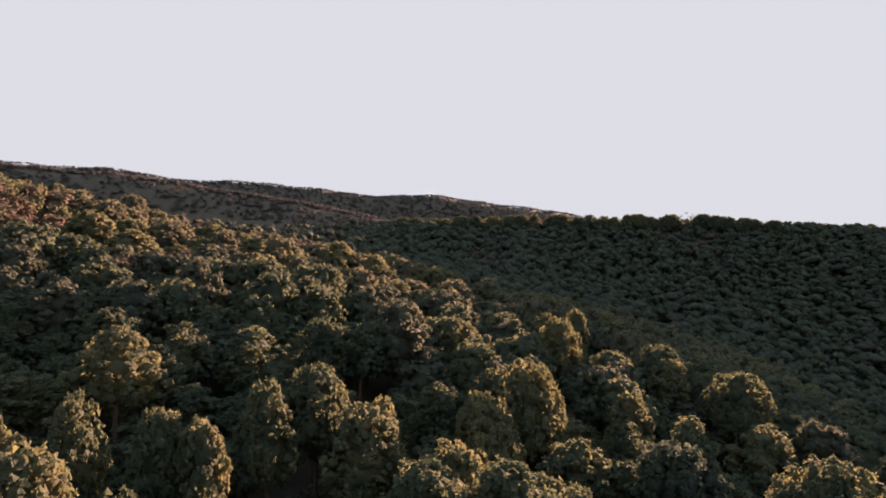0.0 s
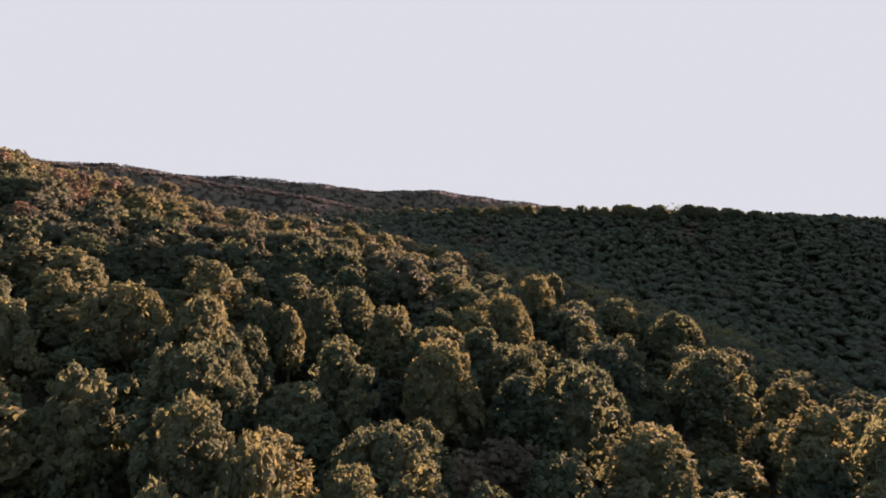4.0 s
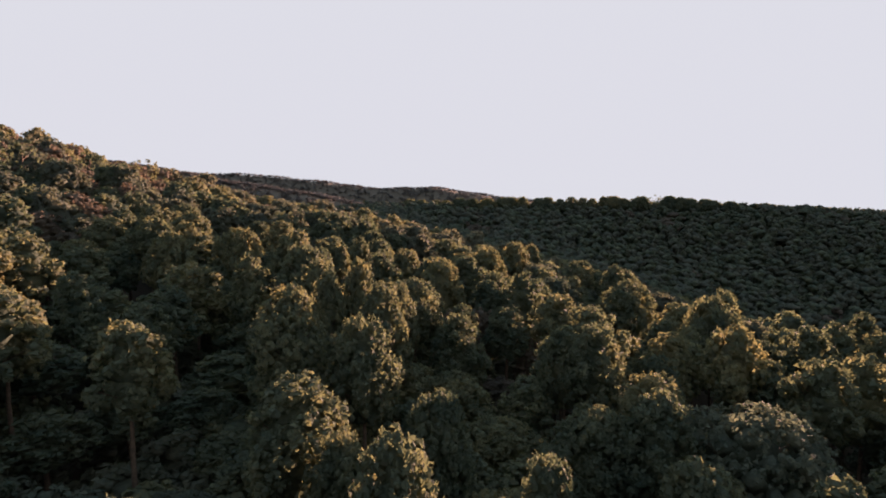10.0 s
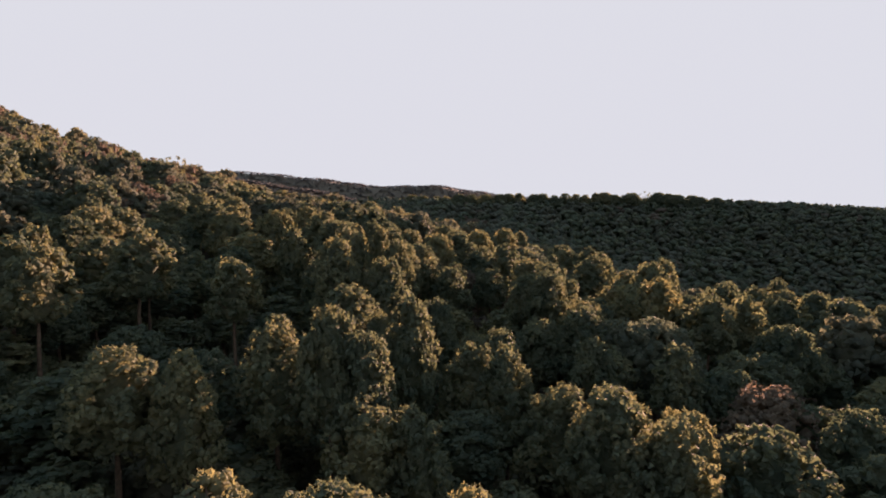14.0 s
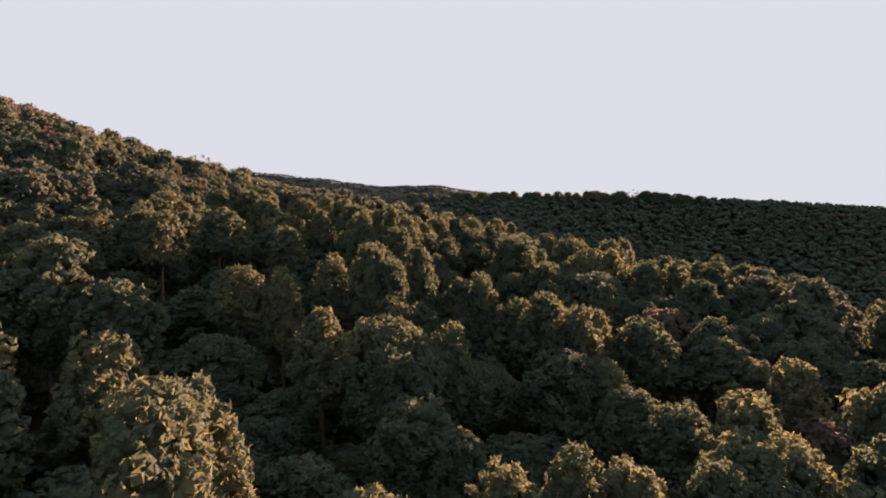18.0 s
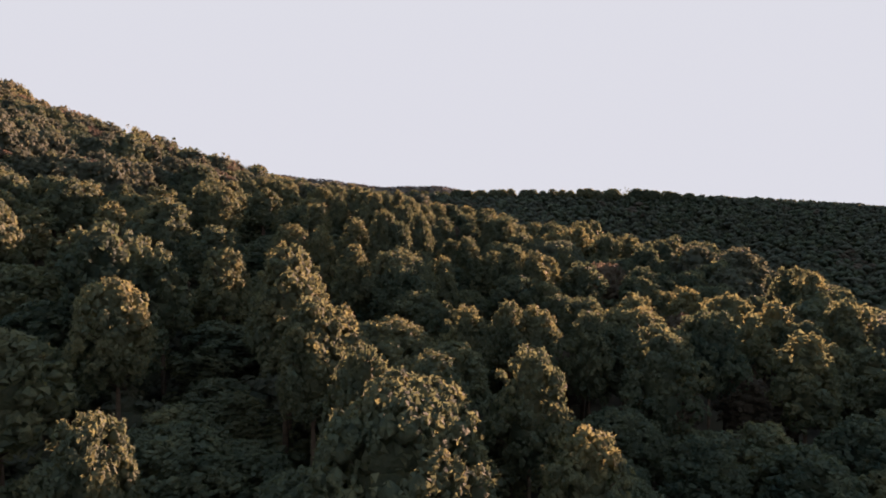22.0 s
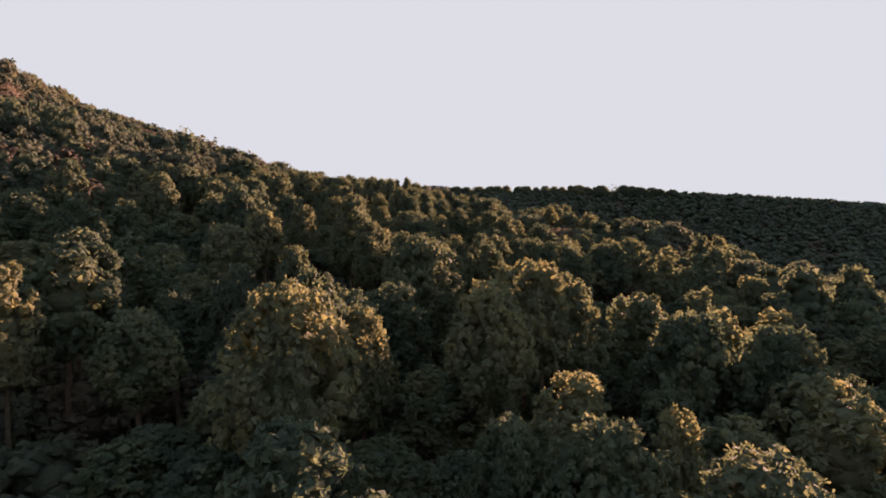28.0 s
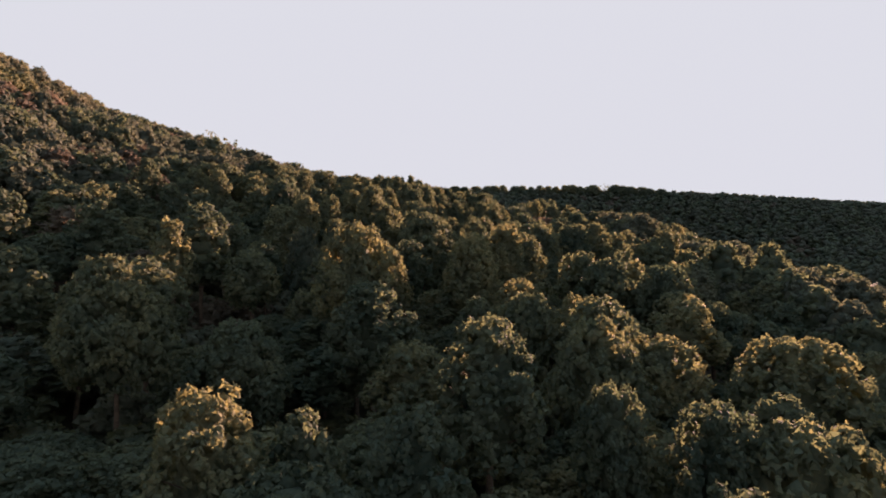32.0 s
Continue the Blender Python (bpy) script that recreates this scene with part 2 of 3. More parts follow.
def grow(kind, detail, wide):
    """One tree, 18 m high with a crown of the radius given: corners and triangles of its trunk with limbs and of its crown."""
    high, foot = 18.0, CROWN_FOOT[kind] * (1, 1, 1, 0.6, 0.3)[detail]
    needles, thin = kind in ("pine", "round_pine", "thin_pine"), kind == "thin_pine"
    many = (wide / 4.0 if detail < 4 else 1.0) * (0.32 if thin else 1)
    lean = rng.normal(size=2) * 0.3
    bend = lambda z: np.stack([lean[0] * (z / high) ** 2 + 0.12 * np.sin(z * 0.5), lean[1] * (z / high) ** 2, z], -1)  # noqa: E731
    zs = np.linspace(0, high - 1.2, (8, 5, 3, 2, 2)[detail])
    spine = bend(zs)
    rad = 0.27 * (1 - zs / high) ** 0.8 + 0.03
    tv, tf = rods(spine[:-1], spine[1:], rad[:-1], rad[1:], (7, 5, 3, 3, 3)[detail])
    # limbs carry rounded lobes of foliage, which together make the crown's uneven dome
    ts = np.linspace(0.02, 0.97, 60)
    weight = outline(kind, ts) + 0.25
    lobes = max(4, int(LOBES[detail] * many**1.3))
    k = np.arange(lobes)
    t = np.interp((k + rng.uniform(0.2, 0.8, lobes)) / lobes, np.cumsum(weight) / weight.sum(), ts)
    a = k * 2.39996 + rng.normal(size=lobes) * 0.35
    p1, p2 = rng.uniform(0, 6.28, 2)
    uneven = 1 + 0.13 * np.sin(2 * a + p1 + 2 * t) + 0.10 * np.sin(3 * a + p2 - 3 * t) + rng.normal(size=lobes) * 0.05
    full = wide * outline(kind, t) * uneven
    size = rng.uniform(0.17, 0.32, lobes) * wide**0.7 * 4**0.3 * (1, 1.08, 1.3, 1.75, 2.2)[detail] * (1.06 - 0.25 * t) * (0.8 if thin else 1 if needles else 1.1)
    reach = np.maximum(0, full - 0.72 * size)
    z = np.minimum(foot + t * (high - foot), high - size * 0.8)
    ends = bend(z) + np.stack([np.cos(a) * reach, np.sin(a) * reach, 0 * a], -1)
    starts = bend(np.maximum(foot * 0.7, z - (0.3 + 0.5 * t) * reach - 0.3))
    if detail < 2:
        lv, lf = rods(starts[::3], ends[::3], np.full(len(starts[::3]), 0.08), np.full(len(starts[::3]), 0.02), 3)
        tv, tf = np.concatenate([tv, lv]), np.concatenate([tf, lf + len(tv)])
    # the tufts sit on the outside of the lobes
    n = int(TUFTS[detail] * many**1.5)
    share = size**2 * (0.8 + 0.6 * t)
    where, axes = np.zeros((0, 3)), np.zeros((0, 3))
    outward = unit(np.stack([np.cos(a), np.sin(a), 0.15 + 1.6 * t**2], -1))
    while len(where) < n:
        pick = rng.choice(lobes, 2 * n, p=share / share.sum())
        d = unit(unit(rng.normal(size=(2 * n, 3))) + 0.75 * outward[pick])
        p = ends[pick] + d * (size[pick] * rng.uniform(0.76, 1.1, 2 * n))[:, None] * np.array([1, 1, 0.92])
        free = (np.linalg.norm(p[:, None] - ends[None], axis=2) > 0.73 * size[None]).all(1)
        where, axes = np.concatenate([where, p[free]]), np.concatenate([axes, d[free]])
    where, axes = where[:n], unit(axes[:n] + np.array([0, 0, 0.25]) + rng.normal(size=(n, 3)) * 0.28)
    size_of = rng.uniform(0.72, 1.3, n) * TUFT_SIZE[detail] * (1 if needles else 0.9)
    more = [tufts(where, axes, size_of, WEDGES[detail], 0.62 if needles else 0.45)]
    if detail < 2:
        tips = rng.choice(n, int(n * (0.5, 0.2)[detail]), replace=False)
        more.append(sprays(where[tips] + axes[tips] * 0.08, axes[tips], size_of[tips] * 1.0, 2, 0.3, 0.5))
    if not thin:
        more.append(clumps(ends, size * (0.55, 0.57, 0.66, 0.92, 1.0)[detail], False))
        # old wood and needles fill the middle of the crown
        heart = np.linspace(0.12, 0.8, (6, 5, 4, 2, 1)[detail])
        bulk = np.minimum(wide * outline(kind, heart) * (0.56, 0.58, 0.64, 0.72, 0.72)[detail], (1 - heart) * (high - foot) * (0.8, 0.8, 0.9, 1.2, 1.5)[detail])
        more.append(clumps(bend(foot + heart * (high - foot)), bulk, detail < 3))
    coat = 0 if thin else int((220, 110, 24, 0, 0)[detail] * many)
    if coat:
        t = rng.uniform(0.0, 0.85, coat)
        a = rng.uniform(0, 2 * math.pi, coat)
        out = unit(np.stack([np.cos(a), np.sin(a), t - 0.1], -1))
        at = bend(foot + t * (high - foot)) + out * (wide * outline(kind, t) * rng.uniform(0.5, 0.66, coat))[:, None]
        more.append(tufts(at, unit(out + rng.normal(size=(coat, 3)) * 0.4), rng.uniform(0.26, 0.42, coat) * (1, 1.3, 1.8)[detail], 3, 0.5))
    verts, faces, k = [], [], 0
    for v, f in more:
        verts.append(v)
        faces.append(f + k)
        k += len(v)
    return (tv, tf), (np.concatenate(verts), np.concatenate(faces))


SHAPES = {"pine": 4, "round_pine": 4, "thin_pine": 2, "oak": 2, "dry": 2}
CROWN = {"pine": NEEDLES, "round_pine": NEEDLES, "thin_pine": NEEDLES, "oak": LEAVES, "dry": DRY}
LABEL = {
    "pine": "tall green pine with tufted needles and a tapering crown",
    "round_pine": "broad round-topped pine with tufted olive-green needles",
    "thin_pine": "thin bare-stemmed pine with a sparse flat-topped crown",
    "oak": "spreading broadleaf tree with a dense dome of small leaves",
    "dry": "reddish-brown broadleaf tree with thin dry leaves",
}
NAMES = {"pine": "pine_tree", "round_pine": "round_pine_tree", "thin_pine": "thin_pine_tree", "oak": "oak_tree", "dry": "dry_tree"}
WOOD_WIDTH = {2: 4.5, 3: 5.5, 4: 3.0}
shapes = {(k, d): [grow(k, d, w) for _ in range(n)] for k, n in SHAPES.items() for d, w in WOOD_WIDTH.items()}
WIDTHS = (3.2, 5.0, 7.0)
shapes.update({(k, d, w): [grow(k, d, w) for _ in range(n)] for k, n in SHAPES.items() for d in range(2) for w in WIDTHS})
first, meshes = {}, {}


def tree(kind, x, y, top, r, detail, group="trees of the near slope"):
    """One tree as a thing with trunk, branches and crown, its top at the height given."""
    i = int(rng.integers(SHAPES[kind]))
    z = float(land(x, y)) - 0.15
    h = max(top - z, 7.0)
    m = pose(x, y, z, 0, 0, float(rng.uniform(0, 360)))
    w = WIDTHS[(r > 4.1) + (r > 6.2)]
    key = (kind, detail, w, i)
    if key not in meshes:
        trunk, crown = shapes[kind, detail, w][i]
        meshes[key] = (mesh_of("trunk", *trunk, [BARK], smooth=True), mesh_of("crown", *crown, [CROWN[kind]], smooth=True))
    thing = new(NAMES[kind])
    for part_name, me in zip(("trunk", "crown"), meshes[key]):
        p = new(part_name, me)
        p.parent = thing
    thing.matrix_basis = m @ Matrix.Diagonal((r / w, r / w, h / 18, 1))
    return tagged(thing, LABEL[kind], "tree", group)


# ---------------------------------------------------------------- the trees of the near slope
placed = []


def near_part(x, y):
    return -23 < x < 23 and y < 22


def stand(kind, *trees):
    """Single trees: x, y, height of the top, crown radius (0: as usual for its kind)."""
    for x, y, top, r in trees:
        k = kind
        if kind == "pine" and rng.uniform() < 0.6:
            k = "round_pine"
        r = 1.1 * (r or float(rng.uniform(2.6, 3.5)))
        placed.append((x, y, r))
        tree(k, x, y, top, r, 0 if near_part(x, y) else 1)


stand("dry", (32.3, -30.6, 70.6, 4.4))
stand("oak", (23.6, 57.4, 77.6, 4.3), (25.8, -13.8, 74, 6.2), (-15.1, -123.5, 69, 2))
stand("pine", (50.7, 109.7, 70.9, 3.9), (39.9, 105.3, 77.1, 5.3), (20.6, 103.1, 82.8, 4.2), (-0.3, 97.1, 83.8, 5.2), (47, 90.6, 75.8, 4.6), (-12, 82.8, 85.8, 3.7), (-16.8, 79.5, 86.7, 3.1), (40.7, 72.6, 73.7, 3.2), (10.1, 68.5, 83.1, 4.3), (4.5, 59, 82.4, 3.8), (-13.2, 58.5, 85.4, 3.8), (-5.9, 54.9, 83.5, 2), (36.8, 54.4, 77.3, 5.1), (-15.9, 51, 86.2, 2.5), (34.8, 48.7, 76.7, 3.2), (-28.3, 43.7, 87.1, 2), (8.1, 42.8, 80.3, 4.1), (-18.1, 42.8, 85.2, 2), (-21.6, 42.7, 85.8, 2), (-0.7, 39.9, 82.9, 3.2))
stand("pine", (15.7, 39.8, 78.6, 4), (5, 39.5, 82.9, 3.4), (-35.2, 39.4, 88.1, 3.9), (39.5, 35.7, 75.4, 3.6), (-47.1, 34.6, 90.1, 3.4), (-18.6, 32.4, 84.7, 2.1), (-0, 31.9, 83.3, 3.8), (37.6, 31.4, 74.1, 3.2), (8, 31.1, 79.7, 3.1), (-23.3, 30.3, 87.8, 3.9), (12.8, 27.7, 81.7, 3.1), (-9.2, 25, 85.1, 2.9), (40.5, 24.1, 78, 4.5), (16.5, 20.4, 79, 3.6), (-17.8, 20.4, 85.7, 3.2), (-1.3, 16.7, 80.6, 2.3), (-56.8, 16.5, 89, 3.2), (-18.4, 16.4, 86.2, 3.1), (32.4, 16.2, 73.6, 3.2), (-24.6, 15, 85.3, 2.6))
stand("pine", (-31.6, 14.2, 84.2, 3.6), (52.1, 13.8, 70, 3.6), (-11, 10.7, 81.9, 3.2), (2.6, 9.3, 79.4, 2.4), (39.5, 8.4, 72.5, 3.6), (-14.7, 8.2, 84.9, 2.6), (36, 8.2, 76.9, 3.2), (18.3, 6.2, 79.4, 3.7), (-32.3, 5.4, 82.1, 3.6), (-4.4, 4.6, 82.5, 2), (2.2, 4.5, 79.1, 3.2), (46.5, 1.4, 75.1, 3.2), (-8.4, 0.7, 85.7, 2), (13.8, -0.2, 78.3, 2.5), (39.9, -1.5, 75.2, 3.2), (-11.6, -2, 84.8, 2), (15.9, -2.5, 79, 3), (-5.7, -4.3, 83.5, 2.6), (-15.9, -5.5, 81.4, 2.9), (19.9, -7.9, 75.3, 3.7))
stand("pine", (47.3, -9.7, 72.2, 4.1), (-12, -12.1, 84.4, 3.2), (-6.1, -13.3, 81.7, 2.6), (-24.2, -15.8, 81.9, 2.8), (-34.9, -17.6, 84.9, 3.5), (35.9, -19, 71.1, 3.1), (0.5, -20.5, 77.6, 2.1), (18.1, -23, 73.8, 2.8), (-8.9, -23.5, 79.6, 3.5), (25.9, -25.9, 73.7, 2.7), (7.1, -26.5, 75.3, 2), (-43.1, -26.8, 85, 3.2), (-5.6, -27.3, 77.2, 2), (-1.5, -33.4, 79.9, 2.5), (7, -35.4, 75.6, 2.5), (10.5, -39.3, 73.4, 3), (-11.9, -40.2, 78.9, 2.9), (-18.4, -40.2, 76.4, 3.2), (14.8, -41.7, 73.6, 2.6), (-7.1, -42.6, 80.2, 2.2))
stand("pine", (-4.8, -42.7, 78.3, 2.4), (18.6, -44.5, 72.8, 2.6), (13.7, -45.1, 74.7, 3.2), (24.8, -45.6, 71.8, 3.3), (-0.5, -45.9, 73.8, 2.3), (-21.3, -46.2, 77.9, 3.2), (-16.4, -46.5, 77.8, 2.3), (-54.2, -49.5, 84.7, 3.2), (61, -50.7, 66.3, 3.2), (-36.7, -54, 81.6, 3.5), (59.1, -56.1, 67.5, 3.2), (-34.9, -58, 78.2, 2.7), (2.2, -58, 73.8, 2.3), (-26.9, -60, 77.7, 3.2), (-9.1, -60.2, 75.4, 2.7), (-3.4, -60.2, 74.4, 4.3), (38.9, -63.4, 69.2, 4.2), (24.7, -67.9, 70, 2.7), (51.6, -70.9, 64.4, 3.2), (-22, -71.6, 75.4, 2.7))
stand("pine", (-37.5, -72.4, 77.8, 3.2), (22.6, -73.5, 69, 4.4), (31.8, -74.4, 68.6, 3.8), (2.6, -74.5, 69.9, 2), (-30.5, -76, 76.4, 3.2), (41, -76.5, 67.1, 3.2), (-26.2, -77.4, 75.7, 2.9), (17.7, -78.3, 69.6, 2.4), (9.4, -79.3, 70.6, 2), (12.1, -80.4, 70.4, 2.6), (5.1, -80.9, 70.3, 2.1), (-2, -84, 69.5, 4.9), (-11.2, -84.4, 75.9, 3.2), (-10.6, -88.1, 76.8, 3.2), (-7.2, -92.4, 72.9, 2.8), (-22.3, -92.6, 74.2, 2.7), (-41.5, -93.5, 75.8, 3.2), (9, -97.2, 69.9, 2.4), (59.8, -100.5, 59.4, 3.2), (-24.1, -101.9, 72.3, 3.2))
stand("pine", (-1.8, -103.1, 71.4, 2), (0.4, -108.7, 70.9, 4.7), (-13, -110.9, 70, 2), (31.5, -111, 65.4, 2.7), (24.9, -112.7, 65, 3.6), (11.5, -117.3, 69, 3.3), (45, -120.1, 57, 3), (-1.5, -121.1, 67.1, 3.7), (15, -122.5, 68.1, 2.8), (25.3, -123.4, 64.6, 4.6), (12.1, -124.1, 69.1, 2.7), (-19.9, -124.6, 66.9, 2.5), (32.6, -124.9, 63.6, 3.8), (-26.6, -129.1, 71, 3.4), (7.1, -130.5, 68.2, 3.3), (-2.5, -131, 66.5, 2.5), (-5.9, -132.2, 69.4, 2.7), (-27.3, -134.6, 70.1, 2.4), (38, -135, 56.6, 2.7), (31.2, -135.6, 60.8, 3.3))
stand("pine", (-8.9, -136.6, 66.4, 3.2), (-5.1, -136.8, 68.1, 2.2), (12.3, -139.3, 63.6, 3.2), (16.6, -142.5, 62.4, 2), (-5, -143.4, 69.5, 3.2), (7.1, -143.8, 62.2, 2.3), (34.6, -150.6, 59.3, 4.9), (17.5, -150.7, 63.1, 3.5), (22, -152.7, 60.1, 3.3), (16, -155.8, 62.2, 3.9), (1.6, -156.7, 60.4, 3.2), (-21, -157.4, 67, 3.9), (7, -166.1, 63.8, 3.2), (14.1, -166.9, 60, 2), (20.1, -167.7, 59.2, 2.6), (24.1, -169.6, 58.5, 3.8), (-3, -172.7, 60.6, 2), (2.2, -173, 60.9, 2.7), (-6.9, -174.8, 62.1, 2.6), (16.1, -176.7, 58.6, 2.6))
stand("pine", (46, 32, 78.5, 0), (30.4, 12.8, 75.2, 0), (58.4, 11, 73, 0), (22.5, 122, 80.6, 0), (-35.7, -13.6, 84, 0), (76.6, 4, 69.6, 0), (72, -19.5, 69, 0), (74, -24, 69, 0), (48.9, -56.2, 67.4, 0), (16.2, -48.5, 74, 0), (40, -35.8, 69.2, 0), (-68.9, -27, 86.4, 0), (-46.9, -17.3, 85.9, 0), (-43.9, -56.2, 81, 0), (-38, -30.2, 84.2, 0), (-42, -51.2, 80.2, 0))
stand("pine", (-56.6, -16.4, 85.8, 0), (32.3, -130, 61, 0), (41, -121.9, 58.4, 0), (39.4, -113.1, 63.4, 0), (-28.6, -116.4, 71.4, 0), (-28.2, -125.5, 72.1, 0), (-53.6, -105.1, 76.3, 0), (-46.3, 44.2, 89.3, 0), (-33.8, 58.4, 89.2, 0), (-51.4, 33.7, 87.4, 0), (-53.7, -44.3, 84.5, 0), (-50.8, -80.2, 78.8, 0), (-58.9, -79.5, 82.6, 0), (-30.2, -81.6, 78.3, 0), (11.1, -105.8, 67.6, 2.4), (-28, 33.8, 84.7, 0))
stand("pine", (-10.4, 18.7, 83, 0), (39, 99, 76.4, 0), (-46.3, -74.4, 80.8, 0))
stand("pine", (72, 25, 72.5, 0), (64, 20, 73.2, 0), (81, 18, 70.6, 0), (66, 33, 72.6, 0), (86, 0, 67.6, 0))
stand("pine", (25.1, -164.3, 58.4, 0), (-22.8, -149.8, 66.4, 0), (55.3, -99.8, 57.4, 0), (-2.6, -65.8, 73, 0), (3.6, -88, 68.4, 0), (27.7, -76, 67.1, 0), (21.8, -77.1, 67.6, 0), (-31.9, -72.3, 76.7, 0), (18.2, -14.4, 75.8, 0), (52, 18.3, 74.6, 0), (70.2, 34.6, 74, 0), (-40, 7.9, 81.8, 0), (-3.1, 11, 82.3, 0), (9.3, 18.4, 77.5, 0), (6.5, 71.2, 81.7, 0), (14.6, 36.1, 80.1, 0))
stand("pine", (42.6, 82.8, 78, 0))
stand("pine", (36.7, -46.6, 67.5, 0), (27.5, -63.5, 68.8, 0), (34.1, -44.3, 69.5, 0), (12.7, -57.9, 71.1, 0), (16.8, -57.4, 70.1, 0), (17.4, -63.8, 69.2, 0), (19.4, -68.6, 69.5, 0), (-0.2, -70.3, 70.5, 0), (38.4, -51.5, 68.8, 0), (-4.7, -126.4, 67, 0), (-19.1, -132.6, 66.3, 0), (30.9, -117, 64, 0), (-14.4, 62.2, 84.2, 0), (-7.4, 50.3, 83.8, 0), (28.7, 123, 81.4, 0), (42.2, 109.5, 75.7, 0))
stand("pine", (48.3, 93.9, 74.5, 0), (13.4, 59.4, 77.4, 0), (43.1, 75.1, 73.1, 0), (-8.5, 96.3, 83.7, 0), (-34.2, 73.9, 87.2, 0))

# the crest of the ridge beyond the valley: round crowns against the sky, and one thin pine in a gap
for x, top, r in ((-26.1, 104.4, 4.6), (-16.6, 104, 3.7), (-6.2, 103.6, 4.1), (2, 103.6, 3.7), (12.4, 104.8, 5.4), (21.5, 104.8, 4.6), (33.1, 104.8, 5), (45.5, 105.2, 5), (53.4, 105.7, 5), (60.5, 106.1, 3.7), (72.5, 105.2, 4.1), (79.9, 105.7, 4.6), (89, 104.4, 3.3), (98.2, 106.1, 3.7), (106.4, 105.2, 3.3), (113.9, 104.8, 3.3), (122.2, 106.5, 2.9), (130.1, 106.5, 5.8), (137.1, 104.8, 5), (147, 104.8, 4.1), (152.4, 106.1, 5.8), (174, 106.5, 5), (181, 105.7, 4.1), (189.7, 104.8, 5), (199.2, 104, 4.6), (209.2, 103.2, 5), (219.5, 102.3, 4.6)):
    tree("round_pine", x, 386 + float(rng.uniform(-5, 5)), top - 0.8, 1.35 * r, 1, "trees along the ridge")
tree("thin_pine", 163.6, 388, 106.9, 4.1, 1, "trees along the ridge")
# thin pines that stand out on the skyline of the near hill
for x, y, top, r in ((-108, 151.5, 111, 5.5), (-97, 73, 107.8, 3.4), (-100, 55, 109.0, 4.2), (-100, 67, 108.6, 3.6), (-104, 110, 109.2, 3.0)):
    tree("thin_pine", x, y, top, r, 1, "thin pines on the skyline")


def in_view(x, y, margin):
    return abs(x - 2) < 0.80 * (y + 205) + margin


def scatter(x0, x1, y0, y1, step):
    """Spots on an uneven grid."""
    out = []
    for j in range(int((y1 - y0) / (step * 0.87))):
        for i in range(int((x1 - x0) / step)):
            x = x0 + (i + 0.5 * (j % 2) + rng.uniform(-0.42, 0.42)) * step
            y = y0 + (j + rng.uniform(-0.42, 0.42)) * step * 0.87
            out.append((float(x), float(y)))
    return out


def kind_at(x, y):
    wood = noise.noise(Vector((x / 45, y / 45, 3.1))) + rng.uniform(-0.4, 0.4)
    slope = min(1.0, max(0.0, (-x - 15) / 60))
    if wood > 0.62 - 0.45 * slope:
        return "dry"
    if wood < -0.62 + 0.15 * slope:
        return "oak"
    return "pine" if rng.uniform() < 0.55 else "round_pine"


def rank(x, y, gully):
    """How far a tree stands over or under the canopy: tall ones, and more that are overtopped."""
    if y > 200:
        return float(rng.normal()) * 0.6 - 0.8
    tall = 0.5 if abs(x + 2) > 48 or y > 78 else 0.12
    return float(rng.normal()) * 1.2 + (0.6 if x > -40 else -0.2) if rng.uniform() < tall - 0.02 * gully else -float(rng.uniform(2.5, 6.5))


def top_at(kind, x, y):
    gully = 2.5 * math.exp(-(((x + 18) / 13) ** 2)) / (1 + math.exp((y - 44) / 5))
    return float(canopy(np.float64(x), np.float64(y))) + 2.2 * min(1.0, max(0.0, (-75 - x) / 30)) + 2.0 * min(1.0, max(0.0, (-85 - x) / 20)) * min(1.0, max(0.0, (30 - y) / 40)) + 4.2 * min(1.0, max(0.0, (-185 - x) / 50)) - gully + rank(x, y, gully) - {"pine": 0.3, "round_pine": 0.8, "oak": 2.5, "dry": 2.5}[kind]


def thing_part(x, y):
    return -62 < x < 56 and y < 78


for x, y in scatter(-65, 62, -200, 88, 6.7):
    if not thing_part(x, y) or not in_view(x, y, 8):
        continue
    k = kind_at(x, y)
    r = float(rng.uniform(3.0, 4.6))
    if any((x - a) ** 2 + (y - b) ** 2 < (0.5 * (r + c)) ** 2 for a, b, c in placed):
        continue
    placed.append((x, y, r))
    tree(k, x, y, top_at(k, x, y) - 0.8, r, 0 if near_part(x, y) else 1)


# ---------------------------------------------------------------- the woods beyond
def free_spot(x, y):
    return all((x - a) ** 2 + (y - b) ** 2 > (2.4 + 0.6 * c) ** 2 for a, b, c in placed)


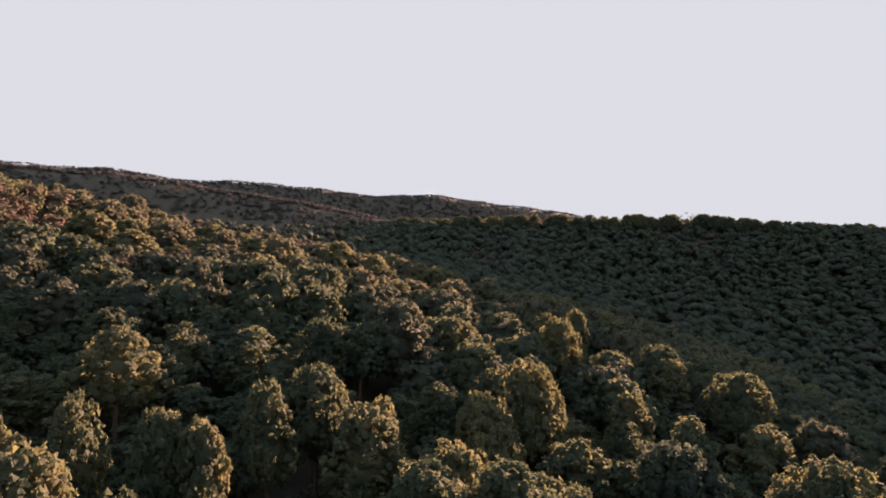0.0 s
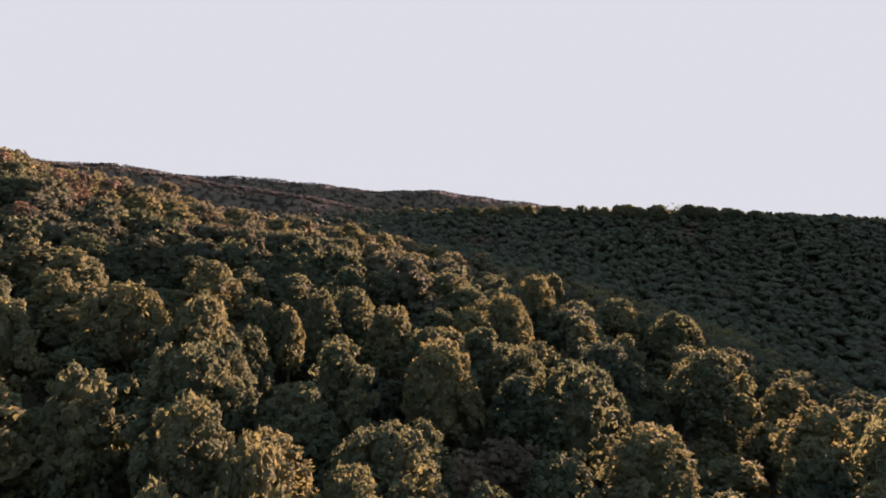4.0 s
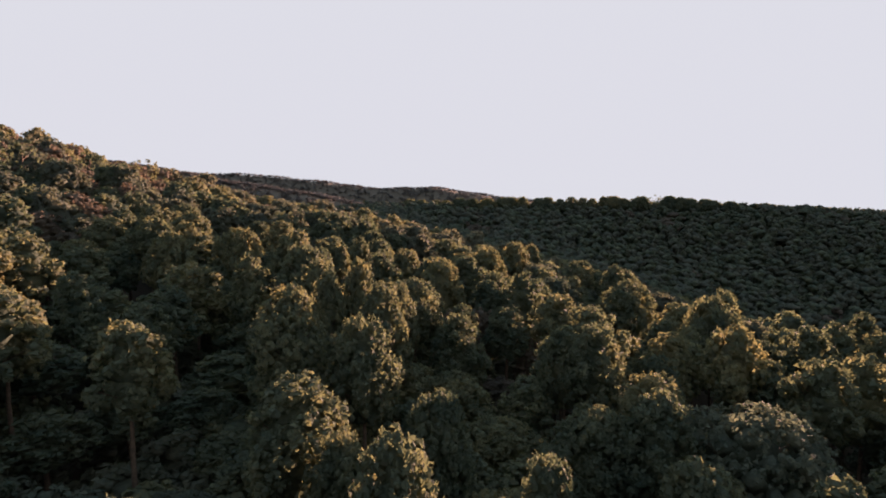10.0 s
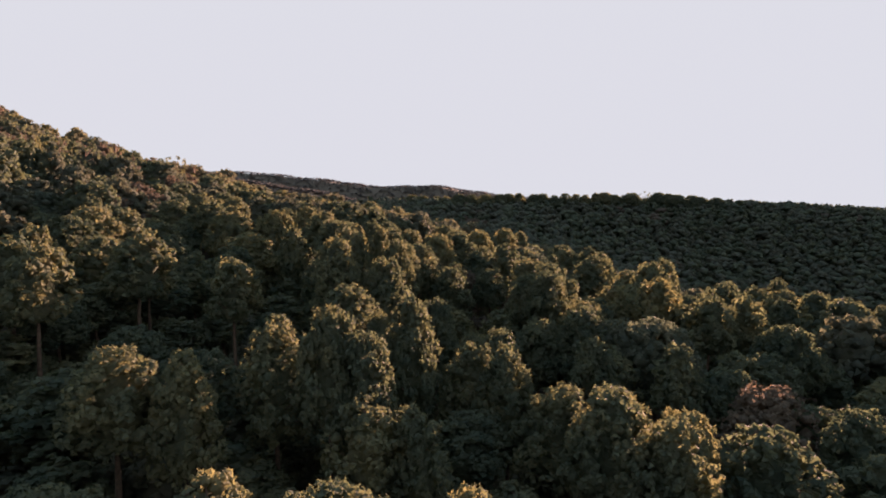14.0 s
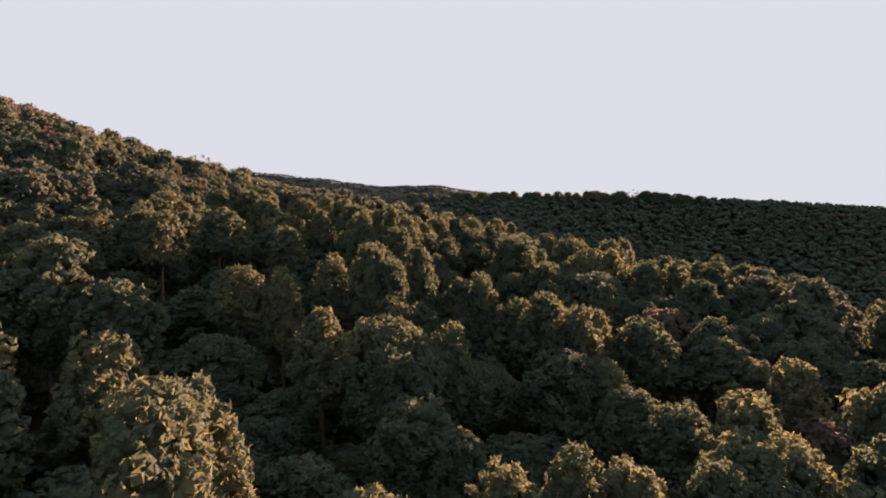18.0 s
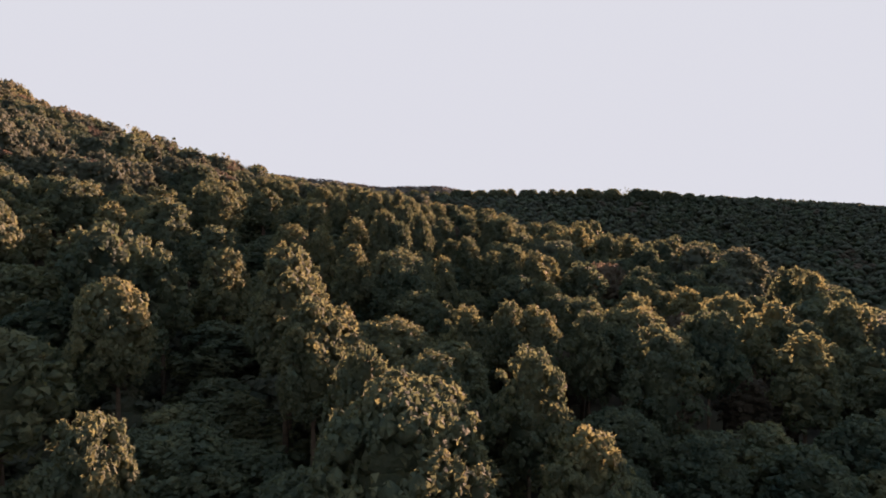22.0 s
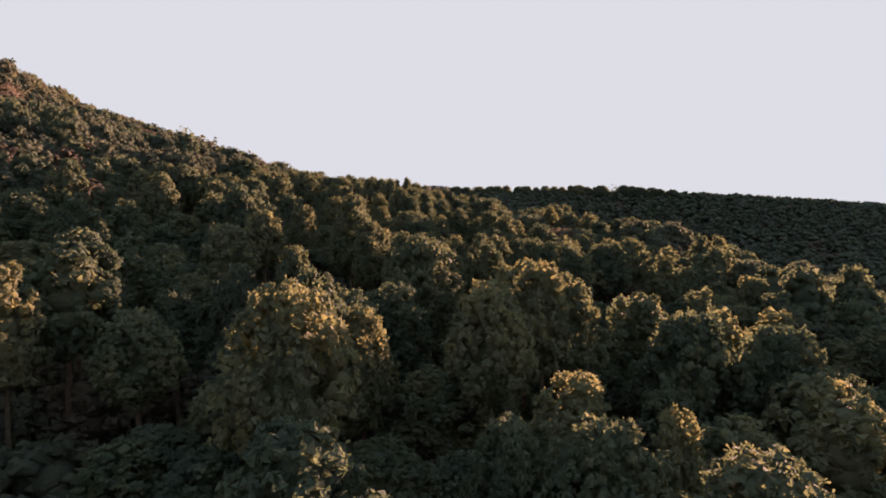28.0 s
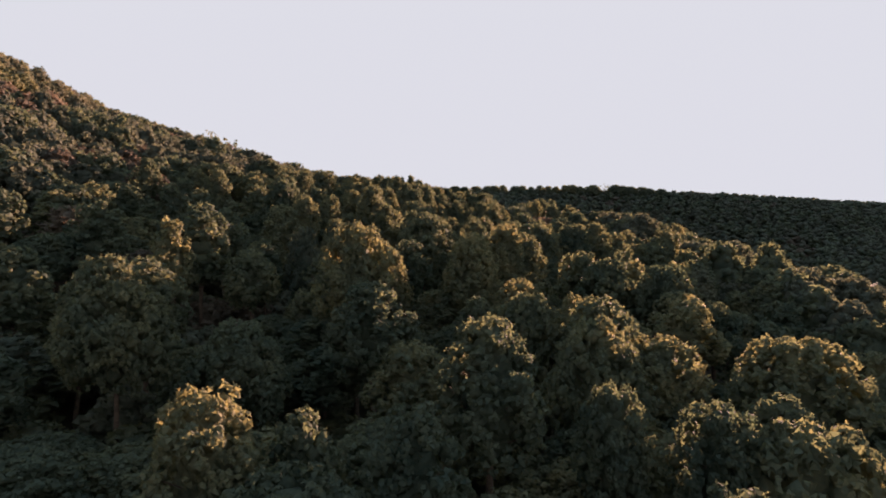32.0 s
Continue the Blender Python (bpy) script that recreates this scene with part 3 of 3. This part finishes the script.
def woods(name, label, spots, detail, big=1.0, low=None):
    """Far woods, or low growth under the trees: all in one mesh."""
    verts, faces, slots, n = [], [], [], 0
    mats = [OLIVE, NEEDLES, LEAVES, DRY, BARK] if detail < 4 or low else [HAZY_MOUNTAIN] * 4 + [BARK]
    for x, y in spots:
        k = kind_at(x, y)
        shape = "round_pine" if k == "pine" and detail > 2 else k
        trunk, crown = shapes[shape, detail][int(rng.integers(SHAPES[shape]))]
        z = float(land(x, y)) - 0.15
        r = float(rng.uniform(2.8, 4.0) if detail < 3 else rng.uniform(2.3, 4.5)) * big
        h = max(top_at(k, x, y) - z, 9.0) if y < 520 else float(rng.uniform(4, 8))
        if low:
            h = float(rng.uniform(*low))
        a = float(rng.uniform(0, 6.283))
        ca, sa = math.cos(a) * r / WOOD_WIDTH[detail], math.sin(a) * r / WOOD_WIDTH[detail]
        slot = {"pine": int(rng.integers(2)), "round_pine": int(rng.integers(2)), "oak": 2, "dry": 3}[k]
        for (v, f), s in ((trunk, 4), (crown, slot)):
            if low and s == 4:
                continue
            lift = -0.8 * CROWN_FOOT[shape] * h / 18 if low else 0
            verts.append(np.stack([v[:, 0] * ca - v[:, 1] * sa + x, v[:, 0] * sa + v[:, 1] * ca + y, v[:, 2] * h / 18 + z + lift], -1))
            faces.append(f + n)
            slots.append(np.full(len(f), s))
            n += len(v)
    ob = new(name, mesh_of(name, np.concatenate(verts), np.concatenate(faces), mats, np.concatenate(slots), smooth=True))
    return tagged(ob, label, "forest" if not low else "bushes", kind="stuff")


under = [s for s in scatter(-42, 14, -196, 70, 7.0) if in_view(*s, 6)]
woods("undergrowth", "dark low bushes and young trees on the forest floor", under, 2, 1.2, (9.0, 13.5))
hill = [s for s in scatter(-150, 110, -170, 135, 6.6) if not thing_part(*s) and in_view(*s, 10) and free_spot(*s)]
woods("hillside_forest", "dense pine and oak forest on the near hillside", hill, 2, 1.45)
around = [s for s in scatter(-150, 150, -240, 135, 9.0) if not in_view(*s, 10)]


def beyond(step, near):
    """Spots past the near hillside: where it falls to the valley, or all that lies further off."""
    spots = [s for s in scatter(-340, 560, -120, 470, step) if in_view(*s, 12) and not (-150 < s[0] < 110 and s[1] < 135)]
    return [s for s in spots if not (s[0] < -90 and s[1] > 285) and (s[1] < 215 and s[0] < 120) == near]


close = beyond(9.2, True)
woods("slope_forest", "dense mixed forest where the hillside falls to the valley", close, 2, 1.6)
woods("valley_forest", "dense mixed forest over the valley and its ridge", around + beyond(8.4, False), 3, 1.9)
crest = [s for s in scatter(-80, 560, 392, 446, 7.5) if in_view(*s, 12)]
woods("ridge_undergrowth", "dark low bushes along the crest of the ridge", crest, 4, 1.6, (10.0, 14.0))
range_spots = [
    (float(rng.uniform(x0, x1)), float(rng.uniform(y0, y1)))
    for x0, x1, y0, y1, count in ((-1750, 330, 1060, 1250, 1300), (-1750, 330, 1250, 1312, 2100), (-1300, 900, 1700, 1980, 2300), (-1950, 900, 1980, 2062, 1800))
    for _ in range(count)
]
woods("mountain_forest", "forest on the distant mountain range, haze put into its pale grey colour", range_spots, 4, 1.6)
